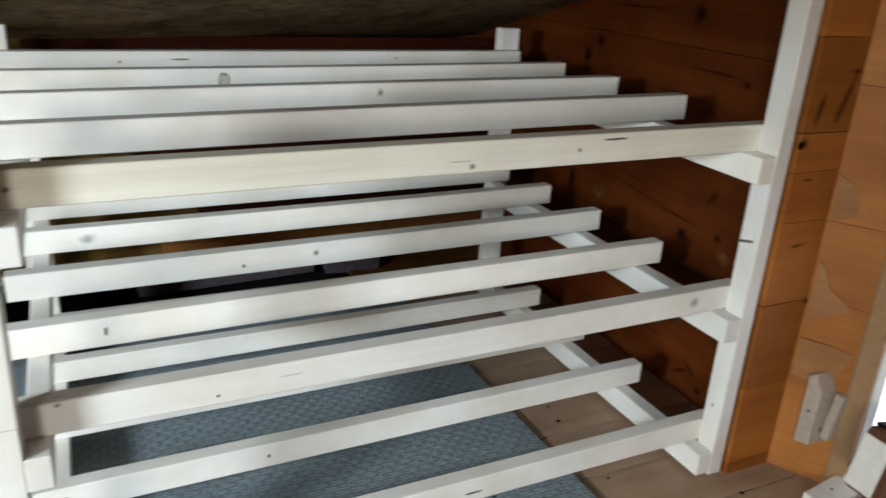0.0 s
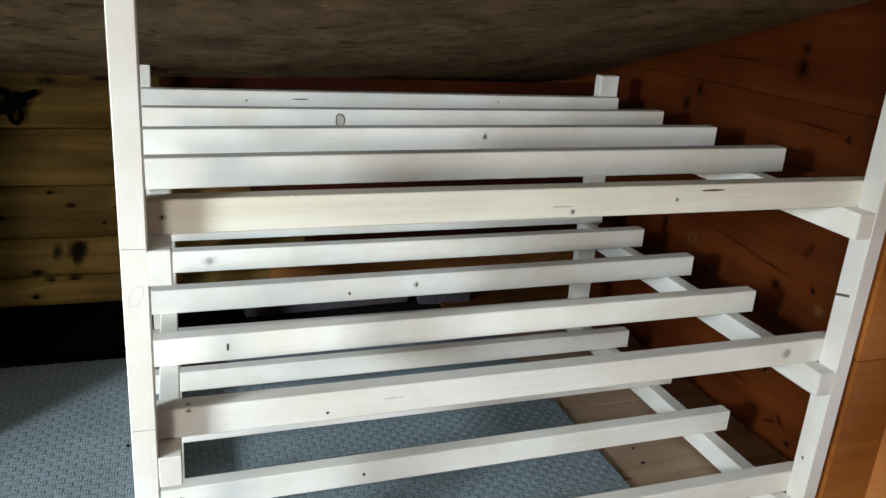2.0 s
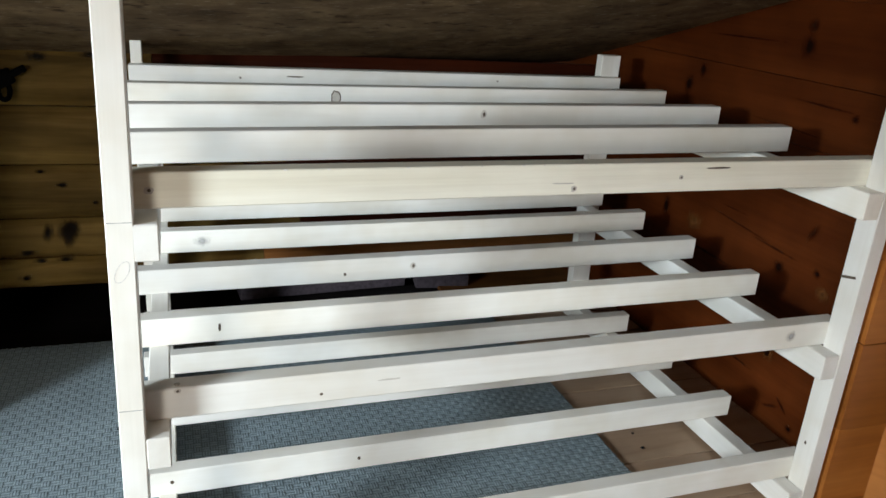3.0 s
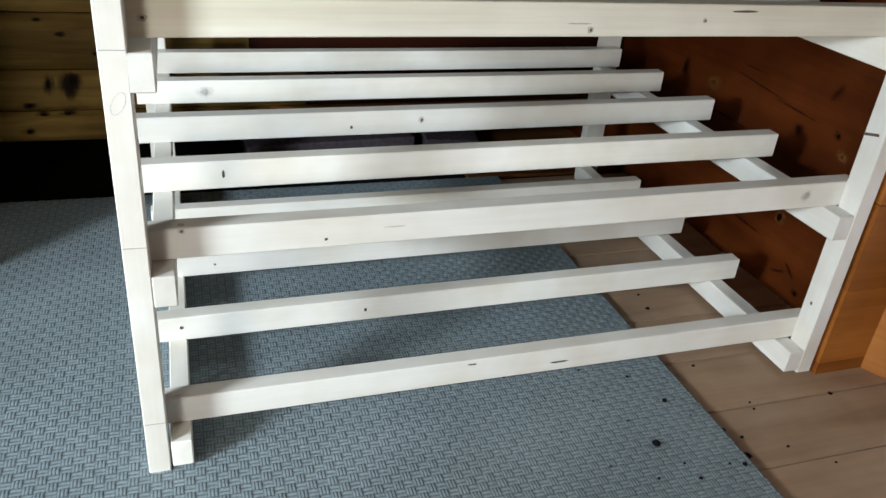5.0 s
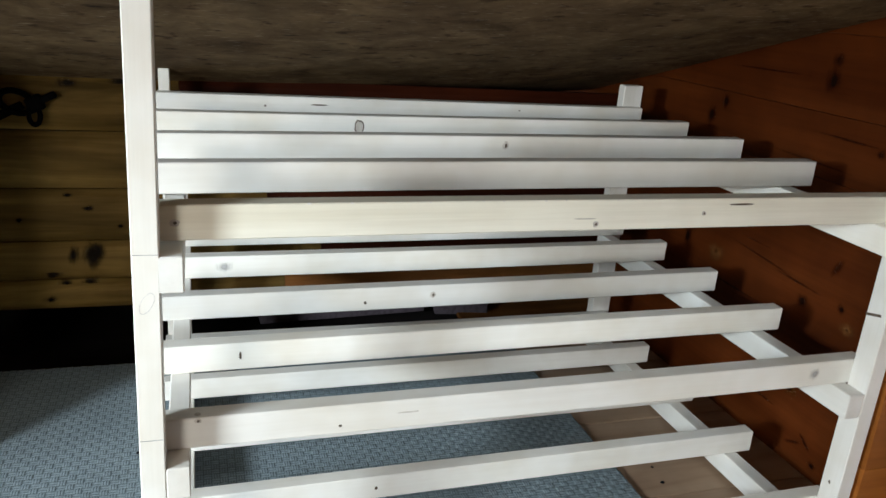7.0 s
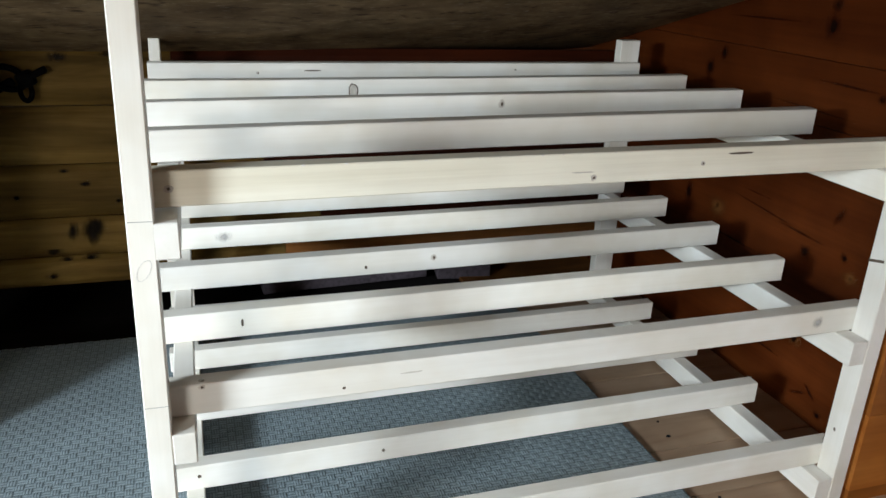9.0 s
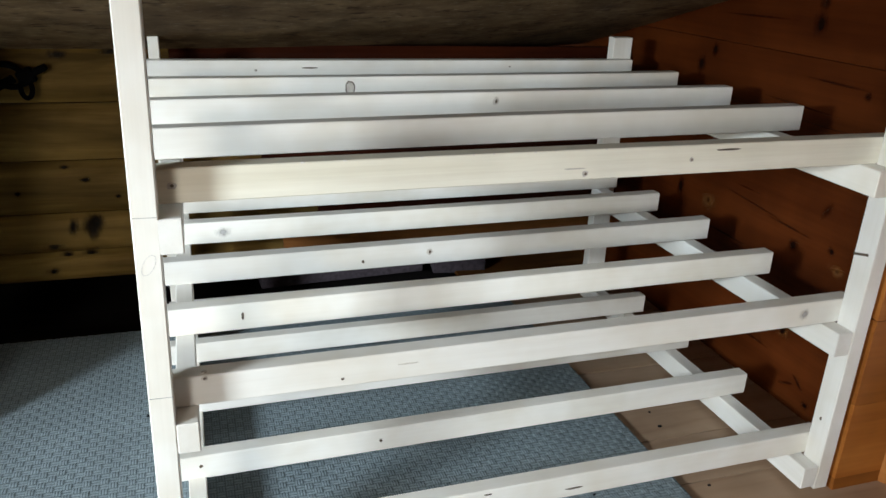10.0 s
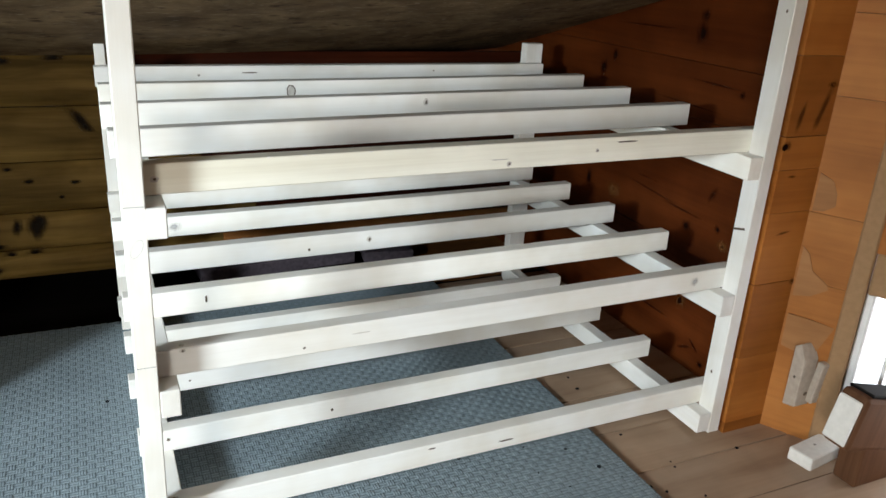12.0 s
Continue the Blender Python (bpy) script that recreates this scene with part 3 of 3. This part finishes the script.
part("sash", box(0.03, 0.007, 0.25, 0.002), WHITE, win, at=pose(0.046, -0.168, 0.168))
glow, gt, gb = material("bright_daylight")
gb.inputs["Emission Color"].default_value, gb.inputs["Emission Strength"].default_value = (0.85, 0.93, 1.0, 1), 2.5
slab("backdrop", [(1.607, -0.597, -0.03), (1.284, -0.038, -0.03), (1.284, -0.038, 0.60), (1.607, -0.597, 0.60)], 0.01, glow, "bright overcast daylight outside the window", "backdrop", (0.866, 0.5, 0))

# ---- boards of walls and floor ----
wall_east = thing("wall_east", (0, 0, 0), "varnished pine plank wall of the alcove, darkened in colour for its shade", "wall", kind="structure")
part("backing", box(0.02, 1.40, 0.95, 0), DARK_WOOD_AND_SHADE, wall_east, at=pose(WALL_E + 0.045, 0.72, 0.455))
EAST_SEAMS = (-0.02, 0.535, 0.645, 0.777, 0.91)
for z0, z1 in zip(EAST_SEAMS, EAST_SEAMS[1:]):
    part("plank", box(0.03, 1.34, z1 - z0 - (0.0012 if z1 == 0.645 else 0.0004), 0.0005, 1), WALL_SHADED_Y, wall_east, at=pose(WALL_E + 0.015 + rng.uniform(0, 0.002), 0.725, (z0 + z1) / 2))
for n, (y, z, r, s) in enumerate(((0.521, 0.321, 11, 1.1), (0.266, 0.315, 7, 1.1), (0.178, 0.335, 5, 1), (0.157, 0.306, 8, 0.8), (0.625, 0.323, 7, 1.8), (0.31, 0.70, 8, 1.5), (0.31, 0.735, 6, 1), (0.581, 0.625, 6, 1.2), (0.62, 0.592, 8, 1.4), (0.18, 0.60, 4, 1), (0.246, 0.151, 8, 1.2), (0.157, 0.040, 5, 1))):
    k = part("knot", disc(r / 1250, r / 1250 * s, 0.0006, 12, n + 50), KNOT_WALL if n % 3 else HALO_WALL, wall_east)
    k.matrix_basis = pose(WALL_E - 0.0010, y, z, 0, 0, -90)
    k = part("knot_rim", disc(r / 330, r / 360 * s, 0.0006, 18, n + 30), PALE_WALL if n in (0, 3, 10) else HALO_WALL, wall_east)
    k.matrix_basis = pose(WALL_E - 0.0003, y, z, 0, 0, -90)

# grain streaks and swirls drawn out along the planks: along, height, half length, half height, lean
STREAKS = ((0.208, 0.398, 0.011, 0.030, 28), (0.407, 0.380, 0.062, 0.0022, 1), (0.400, 0.357, 0.130, 0.0030, 5), (0.290, 0.344, 0.090, 0.0035, 3), (0.210, 0.058, 0.034, 0.006, -25), (0.185, 0.072, 0.026, 0.005, 35), (0.330, 0.100, 0.110, 0.0040, 2), (0.560, 0.180, 0.120, 0.0040, -2), (0.450, 0.270, 0.140, 0.0040, 1), (0.330, 0.560, 0.150, 0.0035, 2), (0.480, 0.700, 0.150, 0.0040, -1), (0.250, 0.610, 0.110, 0.0035, 1))
for n, (y, z, half, high, lean) in enumerate(STREAKS):
    part("grain_streak", disc(half, high, 0.0005, 20, n + 200), HALO_WALL, wall_east, at=pose(WALL_E - 0.0006, y, z, 0, lean, -90))

step = thing("wall_step", (0, 0, 0), "orange varnished pine log ends beside the alcove", "wall", kind="structure")
STEP_SEAMS = (-0.02, 0.034, 0.168, 0.312, 0.442, 0.516, 0.572, 0.701, 0.83, 0.96, 1.1)
for z0, z1 in zip(STEP_SEAMS, STEP_SEAMS[1:]):
    part("log_end", box(0.098, 0.06, z1 - z0 - (0.0018 if z1 in (0.312, 0.442, 0.572, 0.701) else 0.0001), 0, 1), WALL_X, step, at=pose(1.048, 0.005, (z0 + z1) / 2))
for n, (x, z, rx, rz, lean) in enumerate(((1.022, 0.610, 5, 30, 12), (1.068, 0.620, 6, 42, 18), (1.076, 0.655, 10, 5, 0), (1.002, 0.556, 9, 9, 0), (1.088, 0.310, 8, 8, 0), (1.040, 0.405, 16, 3, -8), (1.030, 0.505, 9, 3, 0))):
    k = part("knot", disc(rx / 560, rz / 700, 0.0006, 16, n + 150), STREAK_WALL, step)
    k.matrix_basis = pose(x, -0.0256, z, 0, lean, 0)
for x, z, r in ((1.000, 0.556, 6),):
    k = part("knot_heart", disc(r / 1000, r / 1000, 0.0006, 12, r), KNOT_WALL, step)
    k.matrix_basis = pose(x, -0.0262, z)
side = thing("wall_east_front", WIN_AT, "orange varnished pine log wall beside the window", "wall", kind="structure")
SIDE_SEAMS = (-0.02, 0.115, 0.250, 0.315, 0.440, 0.565, 0.637, 0.768, 0.90, 1.25)
for z0, z1 in zip(SIDE_SEAMS, SIDE_SEAMS[1:]):
    part("log", box(0.14, 0.142, z1 - z0 - (0.0016 if z1 in (0.440, 0.768) else 0.0001), 0, 1), WALL_L, side, at=pose(0.070, -0.0415, (z0 + z1) / 2))


def hewn_facet(outline, proud):
    """A shallow axe-cut facet standing out a little from the log face, thin at its far edge."""
    bm = bmesh.new()
    far = min(y for y, z in outline)
    near = max(y for y, z in outline)
    front = [bm.verts.new((-0.0008 - proud * (y - far) / (near - far), y, z)) for y, z in outline]
    rear = [bm.verts.new((0.004, y, z)) for y, z in outline]
    bm.faces.new(front)
    bm.faces.new(rear[::-1])
    count = len(outline)
    for k in range(count):
        bm.faces.new((front[k], front[(k + 1) % count], rear[(k + 1) % count], rear[k]))
    bmesh.ops.recalc_face_normals(bm, faces=bm.faces[:])
    return part("hewn_facet", bm, HEWN, side, "pale axe-cut facet")


hewn_facet(((-0.002, 0.509), (-0.024, 0.499), (-0.034, 0.478), (-0.036, 0.456), (-0.020, 0.445), (-0.002, 0.4425)), 0.003)
hewn_facet(((-0.002, 0.377), (-0.014, 0.366), (-0.025, 0.336), (-0.052, 0.318), (-0.056, 0.308), (-0.030, 0.290), (-0.002, 0.284)), 0.003)
hewn_facet(((-0.002, 0.2485), (-0.045, 0.2470), (-0.080, 0.242), (-0.062, 0.192), (-0.030, 0.180), (-0.002, 0.186)), 0.004)
part("lintel", box(0.14, 0.62, 0.95, 0), WALL_X, side, at=pose(0.0705, -0.423, 0.868))
part("panel", box(0.14, 0.40, 1.5, 0), WALL_X, side, at=pose(0.0705, -0.915, 0.73))
slab("wall_east_rear", [(1.62, -0.95, -0.05), (1.62, -3.6, -0.05), (1.62, -3.6, 1.6), (1.62, -0.95, 1.6)], 0.05, WALL_X, "plain varnished pine gable wall", "wall", (1, 0, 0))

knee = thing("wall_north", (0, 0, 0), "raw pine log-profile siding on the low knee wall", "wall", kind="structure")
LOG_SEAMS = (0.094, 0.160, 0.245, 0.357, 0.475, 0.590)


BULGE = 0.016


def siding(length, height, bulge):
    """One board with a rounded face and a tongue edge, along x."""
    bm = bmesh.new()
    n = 8
    rows = []
    for x in (-length / 2, length / 2):
        face = [bm.verts.new((x, -bulge * (1 - abs(2 * k / n - 1) ** 3.0), height * (k / n - 0.5))) for k in range(n + 1)]
        face += [bm.verts.new((x, 0.02, height / 2)), bm.verts.new((x, 0.02, -height / 2))]
        rows.append(face)
    m = len(rows[0])
    for k in range(m):
        bm.faces.new((rows[0][k], rows[1][k], rows[1][(k + 1) % m], rows[0][(k + 1) % m]))
    bm.faces.new(rows[0])
    bm.faces.new(rows[1])
    bmesh.ops.recalc_face_normals(bm, faces=bm.faces[:])
    return bm


for z0, z1 in zip(LOG_SEAMS, LOG_SEAMS[1:]):
    split = {0.590: 0.035, 0.475: 0.30, 0.357: 0.21, 0.245: 0.33, 0.160: 0.25}[z1]
    part("siding_board", siding(split + 1.16, z1 - z0 - 0.0025, BULGE), LOG, knee, at=pose((split - 1.16) / 2, 0.905, (z0 + z1) / 2))
    # added end lengths carry the red wall's bounce light in their colour
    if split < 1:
        part("siding_board", siding(1.119 - split, z1 - z0 - 0.0025, BULGE), WALL_BROWN if z1 < 0.2 else RED_BOUNCE_PINE, knee, "reddish-brown end length, partly coloured for bounce off the red wall", at=pose((split + 1.121) / 2, 0.905, (z0 + z1) / 2))
SIDING_KNOTS = (
    (-0.184, 0.345, 5, 3, 0), (-0.148, 0.319, 7, 3.5, 0), (-0.274, 0.296, 3, 3, 0), (-0.088, 0.281, 4, 3, 0), (-0.058, 0.313, 7, 3.5, 0), (-0.167, 0.570, 9, 6, 0), (-0.072, 0.577, 12, 6, 0),
    (-0.182, 0.219, 5, 14, 8), (-0.222, 0.176, 8, 6, 0), (-0.198, 0.155, 7, 6, 0), (-0.153, 0.156, 9, 8, -20), (-0.230, 0.122, 7, 5, 0), (-0.031, 0.445, 7, 26, -40),
    (0.05, 0.237, 8, 6, 0), (0.43, 0.236, 8, 6, 0), (0.54, 0.212, 6, 5, 0), (0.01, 0.547, 6, 5, 0),
)


def siding_depth(z):
    z0, z1 = next((a, b) for a, b in zip(LOG_SEAMS, LOG_SEAMS[1:]) if a <= z < b)
    return 0.905 - BULGE * (1 - abs(2 * (z - z0) / (z1 - z0) - 1) ** 3)


for n, (x, z, rx, rz, lean) in enumerate(SIDING_KNOTS):
    halo = part("knot_rim", disc(rx / 330, rz / 400, 0.0006, 16, n + 70), HALO_LOG, knee)
    halo.matrix_basis = pose(x, siding_depth(z) - 0.0012, z, 0, lean, 0)
    k = part("knot", disc(rx / 700, rz / 750, 0.0006, 14, n + 90), FLAME_LOG, knee)
    k.matrix_basis = pose(x, siding_depth(z) - 0.0022, z, 0, lean, 0)
for x, z, rx, rz in ((-0.141, 0.222, 32, 34), (-0.145, 0.210, 17, 34), (-0.139, 0.228, 20, 24)):
    k = part("resin_stain", disc(rx / 1000, rz / 1000, 0.0006, 18, int(rx)), HALO_LOG if rx > 30 else FLAME_LOG, knee, "dark flame-shaped resin stain")
    k.matrix_basis = pose(x, siding_depth(0.212) - 0.0012 - 0.0005 * (40 - rx) / 10, z)

floor = thing("floor", (0, 0, FZ), "worn pale pine plank floor with dark seams", "floor", kind="structure")
part("subfloor", box(2.86, 5.6, 0.02, 0), DARK_WOOD_AND_SHADE, floor, at=pose(0.20, -0.9, -0.042))
seam = 0.049
edges = [seam + k * 0.1175 for k in range(-31, 7)] + [0.775]
for y0, y1 in zip(edges, edges[1:]):
    part("plank", box(2.86, y1 - y0 - 0.0028, 0.026, 0.0005, 1), FLOOR, floor, at=pose(0.20, (y0 + y1) / 2, -0.019 + rng.uniform(-0.0006, 0.0006)))
